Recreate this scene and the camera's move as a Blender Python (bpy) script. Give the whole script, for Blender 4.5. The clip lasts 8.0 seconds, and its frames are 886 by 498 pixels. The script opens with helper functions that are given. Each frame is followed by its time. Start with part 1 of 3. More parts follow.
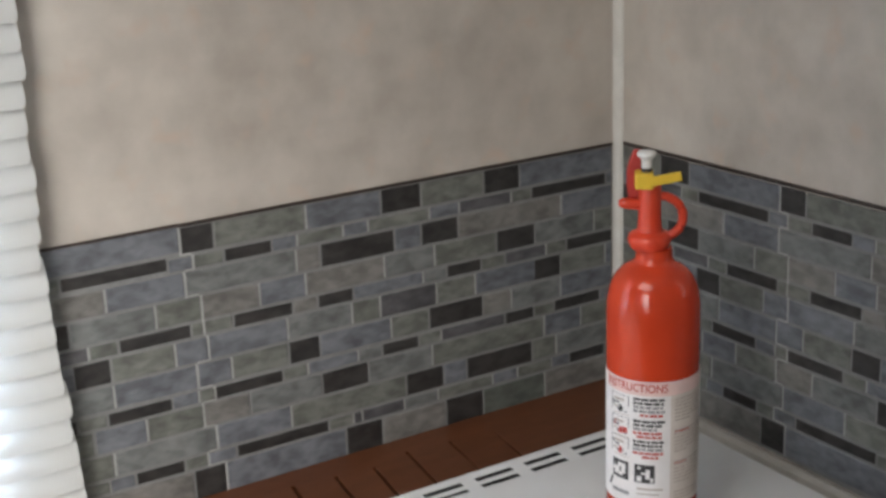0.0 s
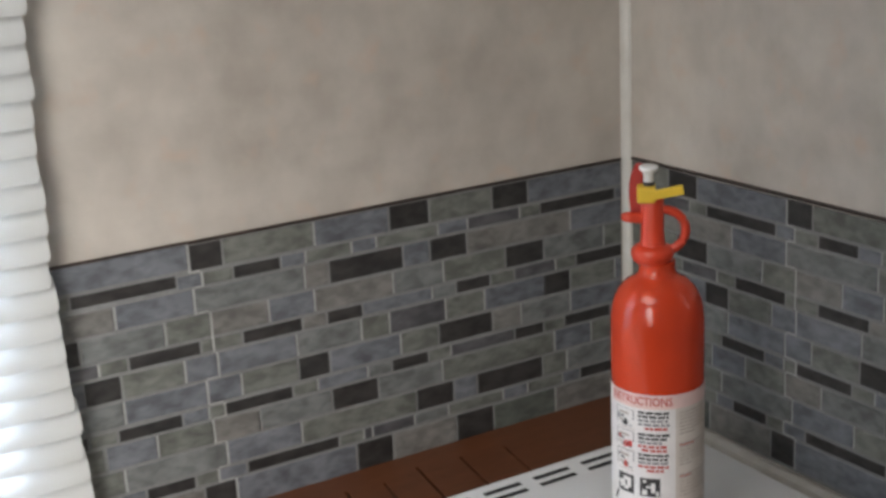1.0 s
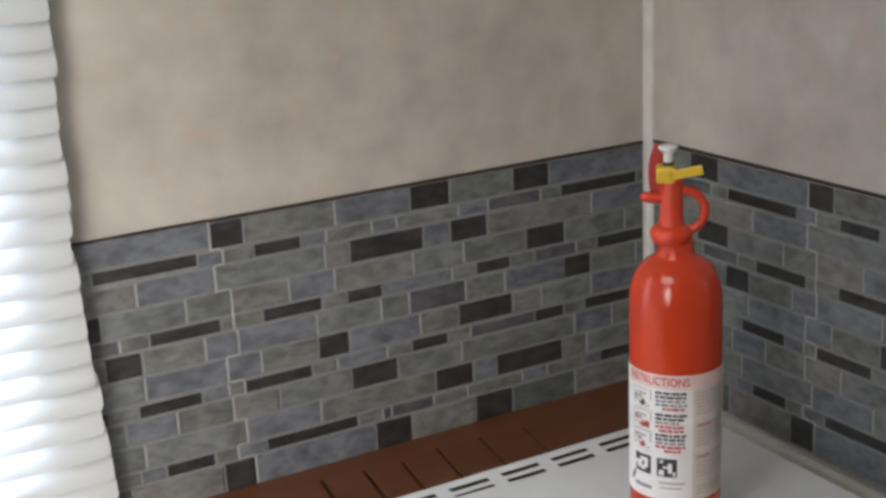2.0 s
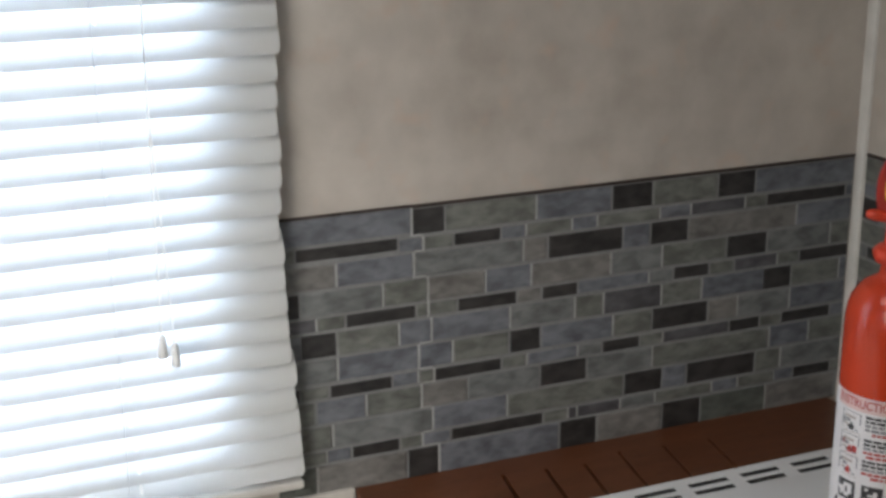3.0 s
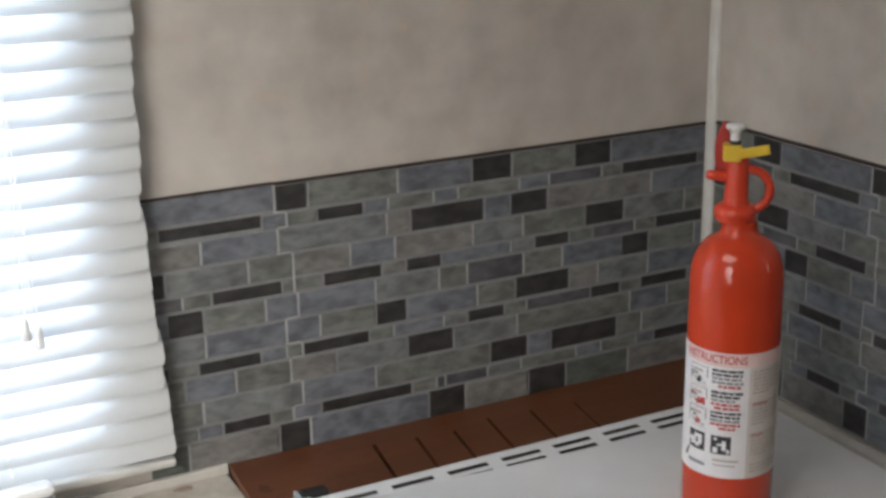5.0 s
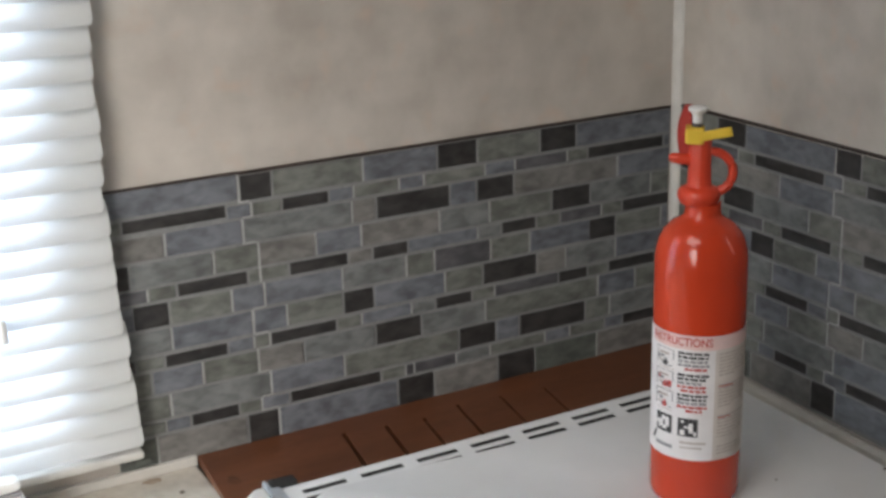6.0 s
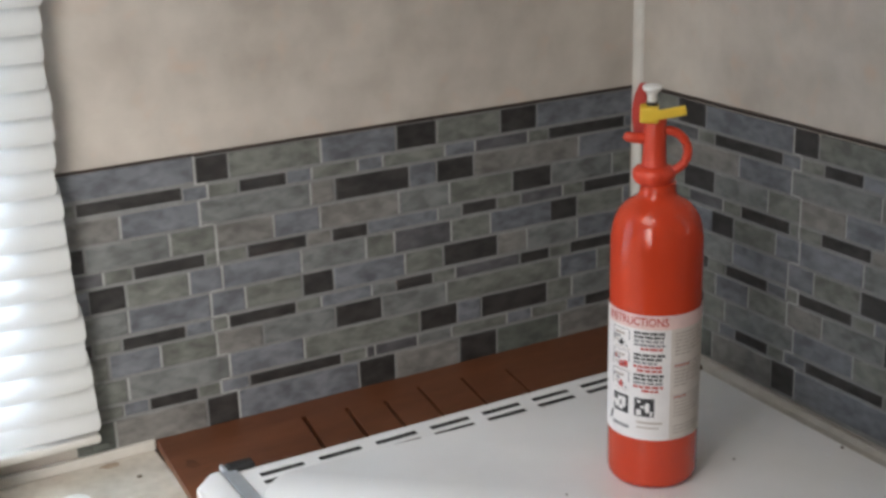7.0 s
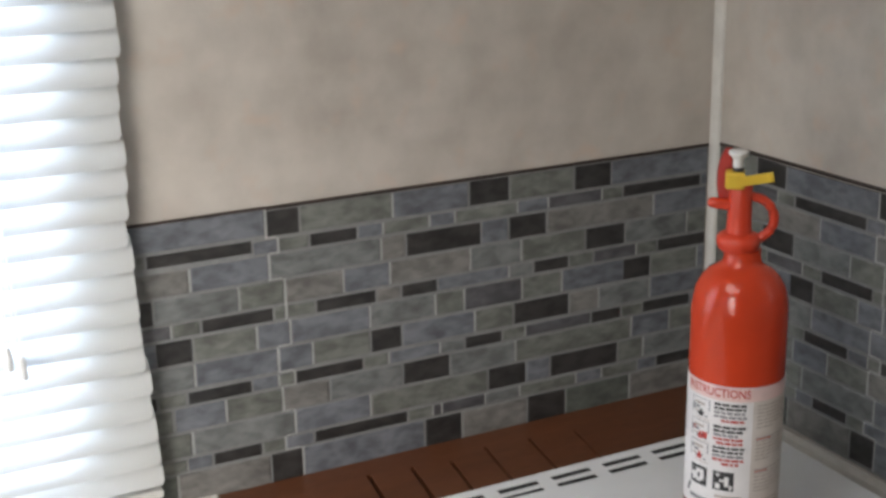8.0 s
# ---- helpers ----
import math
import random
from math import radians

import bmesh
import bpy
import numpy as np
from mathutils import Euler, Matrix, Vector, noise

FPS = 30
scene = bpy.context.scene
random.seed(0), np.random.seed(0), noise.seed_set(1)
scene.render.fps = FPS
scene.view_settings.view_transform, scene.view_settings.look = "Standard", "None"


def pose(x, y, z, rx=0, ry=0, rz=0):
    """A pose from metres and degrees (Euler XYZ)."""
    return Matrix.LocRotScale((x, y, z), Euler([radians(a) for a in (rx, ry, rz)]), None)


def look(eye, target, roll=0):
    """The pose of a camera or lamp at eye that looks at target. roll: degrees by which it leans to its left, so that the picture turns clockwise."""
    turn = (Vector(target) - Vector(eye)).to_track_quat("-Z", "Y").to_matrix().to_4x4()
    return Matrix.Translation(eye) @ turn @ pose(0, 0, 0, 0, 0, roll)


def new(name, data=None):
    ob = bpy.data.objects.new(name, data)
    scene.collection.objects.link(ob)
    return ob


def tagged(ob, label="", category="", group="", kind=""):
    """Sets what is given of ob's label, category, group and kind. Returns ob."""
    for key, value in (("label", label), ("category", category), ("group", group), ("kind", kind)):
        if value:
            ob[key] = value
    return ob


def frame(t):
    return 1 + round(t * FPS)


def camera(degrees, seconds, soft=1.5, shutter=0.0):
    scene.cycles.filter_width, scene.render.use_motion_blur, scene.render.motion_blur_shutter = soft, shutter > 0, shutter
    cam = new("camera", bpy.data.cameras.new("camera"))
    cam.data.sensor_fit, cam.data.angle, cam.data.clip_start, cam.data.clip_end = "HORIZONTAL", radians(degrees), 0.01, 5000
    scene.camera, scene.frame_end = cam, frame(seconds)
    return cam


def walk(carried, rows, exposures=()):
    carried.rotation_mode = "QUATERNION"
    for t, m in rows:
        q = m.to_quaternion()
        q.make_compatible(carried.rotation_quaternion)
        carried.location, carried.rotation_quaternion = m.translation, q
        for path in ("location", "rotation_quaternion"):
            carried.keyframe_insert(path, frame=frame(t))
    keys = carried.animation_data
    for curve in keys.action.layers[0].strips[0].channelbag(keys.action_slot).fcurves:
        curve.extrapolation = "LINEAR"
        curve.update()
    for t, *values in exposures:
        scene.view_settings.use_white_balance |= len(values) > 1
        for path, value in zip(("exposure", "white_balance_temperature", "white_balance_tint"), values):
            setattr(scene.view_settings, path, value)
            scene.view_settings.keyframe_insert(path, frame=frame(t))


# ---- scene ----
cam = camera(36.0, 8.0, soft=3.1)
PATH = [
    (0, pose(-0.9969, -1.2408, 1.5375, 72.57, 2.03, -31.85)),
    (0.5, pose(-0.9906, -1.2591, 1.5303, 73.43, 1.87, -30.54)),
    (1, pose(-0.9843, -1.2576, 1.5354, 73.41, 2.74, -30.91)),
    (2.3, pose(-0.9817, -1.2660, 1.5253, 72.84, 2.60, -28.63)),
    (2.5, pose(-0.9930, -1.2556, 1.5289, 72.83, 2.61, -27.27)),
    (3, pose(-1.0180, -1.2279, 1.5280, 72.80, 0.45, -22.38)),
    (3.5, pose(-1.0102, -1.2421, 1.5250, 72.54, 0.52, -23.58)),
    (4, pose(-1.0054, -1.2534, 1.5220, 72.34, 0.84, -24.94)),
    (4.5, pose(-1.0045, -1.2671, 1.5207, 72.42, 0.83, -26.73)),
    (6, pose(-0.9936, -1.2714, 1.5182, 71.76, 1.51, -28.52)),
    (6.5, pose(-0.9818, -1.2829, 1.5082, 71.32, 2.51, -30.60)),
    (7, pose(-0.9727, -1.2776, 1.5120, 71.11, 1.53, -29.44)),
    (7.5, pose(-0.9599, -1.2511, 1.5236, 72.26, 2.48, -28.44)),
    (8, pose(-0.9766, -1.2399, 1.5253, 72.71, 0.96, -27.00)),
]
walk(cam, PATH, [(0, 0.15), (1.0, 0.12), (2.3, 0.15), (2.5, 0.0), (3.0, -0.37), (3.5, -0.56), (4.0, -0.42), (4.5, -0.22), (6.0, 0.03), (6.5, 0.15), (7.0, 0.15), (8.0, 0.1)])

# ---- world and lights ----
world = bpy.data.worlds.new("sky")
scene.world = world
world.use_nodes = True
sky = world.node_tree.nodes.new("ShaderNodeTexSky")
sky.sky_type = "NISHITA"
sky.sun_disc = False
sky.sun_elevation, sky.sun_rotation = radians(65), radians(105)
background = world.node_tree.nodes["Background"]
background.inputs["Strength"].default_value = 0.1
world.node_tree.links.new(sky.outputs["Color"], background.inputs["Color"])


def area_lamp(name, m, width, height, watts, colour, spread=180):
    lamp = bpy.data.lights.new(name, "AREA")
    lamp.shape, lamp.size, lamp.size_y, lamp.energy, lamp.color = "RECTANGLE", width, height, watts, colour
    lamp.spread = radians(spread)
    ob = new(name, lamp)
    ob.matrix_world = m
    return ob


sun_lamp = bpy.data.lights.new("sun", "SUN")
sun_lamp.energy, sun_lamp.angle, sun_lamp.color = 2.0, radians(0.5), (1.0, 0.97, 0.93)
new("sun", sun_lamp).matrix_world = look((3.0, -0.6, 7.0), (0.0, 0.4, 0.0))
# sky light in the window behind the blind and an assumed, unseen west window
area_lamp("window_light_north", look((-1.23, 0.10, 1.38), (-1.23, -1.0, 1.46)), 0.95, 1.00, 35.0, (0.68, 0.83, 1.0), 70)
area_lamp("window_light_west", look((-1.91, -1.08, 1.42), (-1.05, -0.13, 1.00)), 0.90, 1.00, 4.4, (1.0, 0.975, 0.94), 58)
# added light in an unseen east slit, for the streak on the tank
area_lamp("east_slit_light", look((0.05, -0.67, 1.30), (-1.0, -0.67, 1.30)), 0.06, 0.60, 0.4, (1.0, 0.97, 0.93))
# fill light added overhead, in a roof opening that is never seen
area_lamp("overhead_fill", look((-1.22, -0.74, 2.135), (-1.22, -0.73, 0.0)), 0.70, 0.70, 6.6, (1.0, 0.955, 0.90))

# ---- materials ----


def mat(name):
    m = bpy.data.materials.new(name)
    m.use_nodes = True
    nodes, links = m.node_tree.nodes, m.node_tree.links
    return m, nodes, links, nodes["Principled BSDF"]


def noise_node(nodes, links, scale, detail=4.0, stretch=None, rough=0.55, coord="Object"):
    tex = nodes.new("ShaderNodeTexCoord")
    out = tex.outputs[coord]
    if stretch:
        mapping = nodes.new("ShaderNodeMapping")
        mapping.inputs["Scale"].default_value = stretch
        links.new(out, mapping.inputs["Vector"])
        out = mapping.outputs["Vector"]
    n = nodes.new("ShaderNodeTexNoise")
    n.inputs["Scale"].default_value, n.inputs["Detail"].default_value, n.inputs["Roughness"].default_value = scale, detail, rough
    links.new(out, n.inputs["Vector"])
    return n


def ramp(nodes, links, source, stops):
    r = nodes.new("ShaderNodeValToRGB")
    while len(r.color_ramp.elements) < len(stops):
        r.color_ramp.elements.new(0.5)
    for e, (at, c) in zip(r.color_ramp.elements, stops):
        e.position, e.color = at, (*c, 1.0)
    links.new(source, r.inputs["Fac"])
    return r


def mix(nodes, links, a, b, factor, blend="MIX"):
    m = nodes.new("ShaderNodeMix")
    m.data_type, m.blend_type = "RGBA", blend
    for socket, v in ((m.inputs[6], a), (m.inputs[7], b), (m.inputs[0], factor)):
        if isinstance(v, bpy.types.NodeSocket):
            links.new(v, socket)
        elif isinstance(v, (int, float)):
            socket.default_value = v
        else:
            socket.default_value = (*v, 1.0)
    return m.outputs[2]


def bump(nodes, links, shader, height, strength, distance):
    b = nodes.new("ShaderNodeBump")
    b.inputs["Strength"].default_value, b.inputs["Distance"].default_value = strength, distance
    links.new(height, b.inputs["Height"])
    links.new(b.outputs["Normal"], shader.inputs["Normal"])


def mottled(name, dark, light, scale, rough, fine=40.0, relief=0.1, depth=0.001, stretch=None, amount=0.35, coord="Object"):
    """Two scales of blotches between two colours, with fine relief."""
    m, nodes, links, bsdf = mat(name)
    big = noise_node(nodes, links, scale, 5.0, stretch, coord=coord)
    small = noise_node(nodes, links, fine, 4.0, stretch, coord=coord)
    base = ramp(nodes, links, big.outputs["Fac"], [(0.32, dark), (0.68, light)]).outputs["Color"]
    grain = ramp(nodes, links, small.outputs["Fac"], [(0.3, tuple(c * 0.8 for c in dark)), (0.7, tuple(min(1, c * 1.1) for c in light))]).outputs["Color"]
    links.new(mix(nodes, links, base, grain, amount), bsdf.inputs["Base Color"])
    bsdf.inputs["Roughness"].default_value = rough
    bump(nodes, links, bsdf, small.outputs["Fac"], relief, depth)
    return m


def plain(name, colour, rough=0.5, metal=0.0, relief=0.0, scale=60.0):
    m, nodes, links, bsdf = mat(name)
    n = noise_node(nodes, links, scale, 3.0)
    shade = ramp(nodes, links, n.outputs["Fac"], [(0.3, tuple(c * 0.9 for c in colour)), (0.7, tuple(min(1, c * 1.06) for c in colour))])
    links.new(shade.outputs["Color"], bsdf.inputs["Base Color"])
    bsdf.inputs["Roughness"].default_value, bsdf.inputs["Metallic"].default_value = rough, metal
    if relief:
        bump(nodes, links, bsdf, n.outputs["Fac"], relief, 0.001)
    return m


def wallpaper():
    """Beige sponge-painted vinyl wall panel: cloudy patches, pinkish flecks."""
    m, nodes, links, bsdf = mat("beige_wallpaper")
    big = noise_node(nodes, links, 5.5, 3.0, (1.0, 1.0, 0.8))
    mid = noise_node(nodes, links, 17.0, 5.0)
    fleck = noise_node(nodes, links, 26.0, 2.0)
    fine = noise_node(nodes, links, 320.0, 2.0)
    base = ramp(nodes, links, big.outputs["Fac"], [(0.34, (0.338, 0.300, 0.260)), (0.5, (0.435, 0.393, 0.345)), (0.66, (0.545, 0.497, 0.440))]).outputs["Color"]
    cloud = ramp(nodes, links, mid.outputs["Fac"], [(0.33, (0.345, 0.305, 0.266)), (0.66, (0.545, 0.497, 0.440))]).outputs["Color"]
    tone = mix(nodes, links, base, cloud, 0.45)
    mask = ramp(nodes, links, fleck.outputs["Fac"], [(0.58, (0, 0, 0)), (0.74, (0.42, 0.42, 0.42))]).outputs["Color"]
    links.new(mix(nodes, links, tone, (0.50, 0.36, 0.27), mask), bsdf.inputs["Base Color"])
    bsdf.inputs["Roughness"].default_value = 0.62
    bump(nodes, links, bsdf, fine.outputs["Fac"], 0.12, 0.0006)
    return m


def tile_material(name, dark, light, veins=0.36):
    """Stone-look tile: shade by tile, smoky streaks along it, fine grain."""
    m, nodes, links, bsdf = mat(name)
    info = nodes.new("ShaderNodeObjectInfo")
    tex = nodes.new("ShaderNodeTexCoord")
    shift = nodes.new("ShaderNodeVectorMath")
    shift.operation = "ADD"
    scatter = nodes.new("ShaderNodeVectorMath")
    scatter.operation = "SCALE"
    scatter.inputs[0].default_value = (17.0, 5.0, 31.0)
    links.new(info.outputs["Random"], scatter.inputs["Scale"])
    links.new(tex.outputs["Object"], shift.inputs[0])
    links.new(scatter.outputs["Vector"], shift.inputs[1])
    big, streak, fine = (nodes.new("ShaderNodeTexNoise") for _ in range(3))
    slant = nodes.new("ShaderNodeMapping")
    slant.inputs["Rotation"].default_value = (0.0, radians(-50), 0.0)
    slant.inputs["Scale"].default_value = (0.7, 1.0, 1.25)
    links.new(shift.outputs["Vector"], slant.inputs["Vector"])
    for n, source, scale, detail, distort in ((big, shift, 28.0, 3.0, 0.4), (streak, slant, 75.0, 5.0, 0.25), (fine, shift, 420.0, 3.0, 0.0)):
        n.inputs["Scale"].default_value, n.inputs["Detail"].default_value, n.inputs["Distortion"].default_value = scale, detail, distort
        links.new(source.outputs["Vector"], n.inputs["Vector"])
    tone = ramp(nodes, links, info.outputs["Random"], [(0.0, dark), (1.0, light)]).outputs["Color"]
    cloud = ramp(nodes, links, big.outputs["Fac"], [(0.34, tuple(c * 0.62 for c in dark)), (0.66, tuple(c * 1.2 for c in light))]).outputs["Color"]
    tone = mix(nodes, links, tone, cloud, 0.6)
    vein = ramp(nodes, links, streak.outputs["Fac"], [(0.38, tuple(c * 0.45 for c in dark)), (0.62, tuple(c * 1.4 for c in light))]).outputs["Color"]
    links.new(mix(nodes, links, tone, vein, veins), bsdf.inputs["Base Color"])
    bsdf.inputs["Roughness"].default_value = 0.5
    bump(nodes, links, bsdf, fine.outputs["Fac"], 0.15, 0.0004)
    return m


def blind_material():
    """White vinyl that lets some daylight through."""
    m, nodes, links, bsdf = mat("blind_vinyl")
    n = noise_node(nodes, links, 30.0, 3.0, (0.3, 1.0, 1.0))
    colour = ramp(nodes, links, n.outputs["Fac"], [(0.3, (0.60, 0.595, 0.57)), (0.7, (0.68, 0.68, 0.66))]).outputs["Color"]
    links.new(colour, bsdf.inputs["Base Color"])
    bsdf.inputs["Roughness"].default_value = 0.42
    through_light = nodes.new("ShaderNodeBsdfTranslucent")
    through_light.inputs["Color"].default_value = (0.455, 0.485, 0.525, 1.0)
    blend = nodes.new("ShaderNodeMixShader")
    blend.inputs["Fac"].default_value = 0.28
    links.new(bsdf.outputs["BSDF"], blend.inputs[1])
    links.new(through_light.outputs["BSDF"], blend.inputs[2])
    links.new(blend.outputs["Shader"], nodes["Material Output"].inputs["Surface"])
    return m


def enamel(name, colour, rough):
    m, nodes, links, bsdf = mat(name)
    smear = noise_node(nodes, links, 14.0, 5.0)
    wave = noise_node(nodes, links, 9.0, 2.0)
    links.new(ramp(nodes, links, smear.outputs["Fac"], [(0.3, tuple(c * 0.93 for c in colour)), (0.7, colour)]).outputs["Color"], bsdf.inputs["Base Color"])
    gloss = nodes.new("ShaderNodeMapRange")
    gloss.inputs["To Min"].default_value, gloss.inputs["To Max"].default_value = rough * 0.8, rough * 1.4
    links.new(smear.outputs["Fac"], gloss.inputs["Value"])
    links.new(gloss.outputs["Result"], bsdf.inputs["Roughness"])
    bsdf.inputs["Specular IOR Level"].default_value = 0.7
    bump(nodes, links, bsdf, wave.outputs["Fac"], 0.06, 0.003)
    return m


def glass_material():
    m, nodes, links, bsdf = mat("window_glass")
    bsdf.inputs["Transmission Weight"].default_value, bsdf.inputs["Roughness"].default_value = 1.0, 0.02
    return m


WALL = wallpaper()
TRIM = mottled("cream_trim", (0.46, 0.435, 0.39), (0.56, 0.53, 0.48), 12.0, 0.5)
CORNER = mottled("corner_trim", (0.53, 0.51, 0.47), (0.62, 0.60, 0.555), 9.0, 0.45)
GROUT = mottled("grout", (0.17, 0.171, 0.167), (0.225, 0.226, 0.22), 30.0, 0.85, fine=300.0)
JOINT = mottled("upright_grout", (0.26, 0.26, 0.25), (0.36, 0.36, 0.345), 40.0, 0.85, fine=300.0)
SEAM = mottled("pale_grout", (0.28, 0.28, 0.27), (0.38, 0.38, 0.36), 40.0, 0.85, fine=300.0)
EDGE = mottled("dark_edge", (0.020, 0.014, 0.011), (0.045, 0.030, 0.024), 40.0, 0.6)
TILES = {
    "D": tile_material("dark_tile", (0.0185, 0.0178, 0.0172), (0.036, 0.0335, 0.032), 0.45),
    "V": tile_material("charcoal_tile", (0.056, 0.056, 0.060), (0.088, 0.086, 0.091)),
    "W": tile_material("moss_grey_tile", (0.076, 0.084, 0.074), (0.104, 0.112, 0.099)),
    "B": tile_material("blue_grey_tile", (0.103, 0.109, 0.122), (0.147, 0.154, 0.168)),
    "G": tile_material("green_grey_tile", (0.113, 0.117, 0.103), (0.156, 0.161, 0.143)),
    "N": tile_material("grey_tile", (0.116, 0.121, 0.117), (0.159, 0.165, 0.160)),
    "P": tile_material("taupe_tile", (0.135, 0.129, 0.119), (0.177, 0.170, 0.157)),
}
WOOD = mottled("red_brown_wood", (0.088, 0.029, 0.011), (0.146, 0.050, 0.020), 6.0, 0.45, fine=60.0, stretch=(1.0, 9.0, 9.0), relief=0.25, depth=0.0006, amount=0.5)
KERF = mottled("dark_kerf", (0.036, 0.014, 0.008), (0.080, 0.028, 0.013), 60.0, 0.8)
ENAMEL = enamel("white_enamel", (0.80, 0.80, 0.79), 0.14)
COVER = enamel("white_cover", (0.84, 0.835, 0.825), 0.10)
FLAT_BLACK = plain("flat_black", (0.012, 0.012, 0.012), 0.7)
STEEL = plain("grey_metal", (0.58, 0.62, 0.66), 0.34, 0.6)
COUNTER = mottled("cream_laminate", (0.43, 0.385, 0.32), (0.60, 0.56, 0.49), 22.0, 0.4, fine=70.0)
KNOT = mottled("scorched_wood", (0.060, 0.024, 0.013), (0.105, 0.040, 0.020), 80.0, 0.6)
STAIN = mottled("brown_stain", (0.27, 0.19, 0.13), (0.42, 0.34, 0.26), 60.0, 0.6)
SPONGE = mottled("sponge_foam", (0.50, 0.33, 0.10), (0.62, 0.44, 0.16), 90.0, 0.9, fine=400.0, relief=0.6)
SCOUR = mottled("scouring_fibre", (0.10, 0.06, 0.04), (0.17, 0.10, 0.06), 120.0, 0.95, fine=600.0, relief=0.8)
CRUMB = plain("crumb", (0.16, 0.13, 0.10), 0.8)
BLIND = blind_material()
CORD = plain("white_cord", (0.86, 0.86, 0.84), 0.7)
TASSEL = plain("tassel_plastic", (0.66, 0.66, 0.645), 0.35)
RED = plain("red_paint", (0.54, 0.048, 0.015), 0.13, scale=12.0)
RED_PLASTIC = plain("red_plastic", (0.60, 0.050, 0.018), 0.38, scale=20.0)
DARK_RED = plain("dark_red_plastic", (0.36, 0.022, 0.014), 0.45)
YELLOW = plain("yellow_plastic", (0.70, 0.46, 0.035), 0.45)
WOOD_BROWN = mottled("brown_contents", (0.22, 0.11, 0.04), (0.42, 0.25, 0.10), 60.0, 0.5)
GRAVEL = mottled("gravel", (0.42, 0.40, 0.37), (0.58, 0.56, 0.52), 20.0, 0.9)
WHITE_PLASTIC = plain("white_plastic", (0.74, 0.73, 0.71), 0.35)
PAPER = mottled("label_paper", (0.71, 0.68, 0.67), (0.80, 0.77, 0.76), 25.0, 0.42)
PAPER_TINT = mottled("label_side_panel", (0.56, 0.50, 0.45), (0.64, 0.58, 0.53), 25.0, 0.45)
PAPER_PINK = plain("label_band", (0.74, 0.54, 0.51), 0.45)
INK = plain("black_ink", (0.035, 0.033, 0.035), 0.5)
GREY_INK = plain("grey_ink", (0.25, 0.24, 0.25), 0.5)
RED_INK = plain("red_ink", (0.47, 0.055, 0.045), 0.5)
FAINT_INK = plain("faint_ink", (0.42, 0.36, 0.32), 0.5)
FLOOR = mottled("floor_vinyl", (0.16, 0.12, 0.08), (0.26, 0.20, 0.14), 5.0, 0.5)
CEILING = mottled("ceiling_panel", (0.70, 0.69, 0.66), (0.76, 0.75, 0.72), 5.0, 0.8)
CABINET = mottled("cabinet_wood", (0.20, 0.11, 0.05), (0.30, 0.17, 0.08), 5.0, 0.45, stretch=(6.0, 6.0, 1.0))
GLASS = glass_material()
FRAME = plain("window_frame", (0.66, 0.66, 0.64), 0.4)

# ---- building helpers ----


def mesh_of(name, bm, material, smooth=False):
    data = bpy.data.meshes.new(name)
    bmesh.ops.recalc_face_normals(bm, faces=bm.faces)
    bm.to_mesh(data)
    bm.free()
    data.materials.append(material)
    if smooth:
        for p in data.polygons:
            p.use_smooth = True
        data.set_sharp_from_angle(angle=radians(38))
    return data


def part(name, bm, material, parent=None, label="", m=None, smooth=False):
    ob = new(name, mesh_of(name, bm, material, smooth))
    if parent:
        ob.parent = parent
    if m:
        ob.matrix_basis = m
    if label:
        tagged(ob, label)
    return ob


def add_box(bm, x0, x1, y0, y1, z0, z1, bevel=0.0):
    got = bmesh.ops.create_cube(bm, size=1.0)["verts"]
    bmesh.ops.scale(bm, vec=(x1 - x0, y1 - y0, z1 - z0), verts=got)
    bmesh.ops.translate(bm, vec=((x0 + x1) / 2, (y0 + y1) / 2, (z0 + z1) / 2), verts=got)
    if bevel:
        edges = list({e for v in got for e in v.link_edges})
        bmesh.ops.bevel(bm, geom=edges, offset=bevel, segments=2, profile=0.5, affect="EDGES")
    return bm


def box(x0, x1, y0, y1, z0, z1, bevel=0.0):
    return add_box(bmesh.new(), x0, x1, y0, y1, z0, z1, bevel)


def lathe(profile, steps=48, offset=(0.0, 0.0)):
    bm = bmesh.new()
    rings = []
    for r, z in profile:
        if r < 1e-6:
            rings.append([bm.verts.new((offset[0], offset[1], z))])
        else:
            rings.append([bm.verts.new((offset[0] + r * math.cos(a), offset[1] + r * math.sin(a), z)) for a in (2 * math.pi * k / steps for k in range(steps))])
    for a, b in zip(rings, rings[1:]):
        for k in range(steps):
            loop = [a[k % len(a)], a[(k + 1) % len(a)], b[(k + 1) % len(b)], b[k % len(b)]]
            loop = [v for n, v in enumerate(loop) if v not in loop[:n]]
            if len(loop) > 2:
                bm.faces.new(loop)
    return bm


def tube(points, radius, steps=10, bm=None, closed=False):
    """A round bar along points; radius is a number or one for each point."""
    bm = bm or bmesh.new()
    radii = radius if isinstance(radius, (list, tuple)) else [radius] * len(points)
    pts = [Vector(p) for p in points]
    rings = []
    for n, p in enumerate(pts):
        d = (pts[min(n + 1, len(pts) - 1)] - pts[max(n - 1, 0)]).normalized()
        side = d.cross(Vector((0, 0, 1)) if abs(d.z) < 0.9 else Vector((0, 1, 0))).normalized()
        up = side.cross(d)
        rings.append([bm.verts.new(p + radii[n] * (math.cos(a) * side + math.sin(a) * up)) for a in (2 * math.pi * k / steps for k in range(steps))])
    for a, b in zip(rings, rings[1:]):
        for k in range(steps):
            bm.faces.new((a[k], a[(k + 1) % steps], b[(k + 1) % steps], b[k]))
    bm.faces.new(rings[0][::-1])
    bm.faces.new(rings[-1])
    return bm


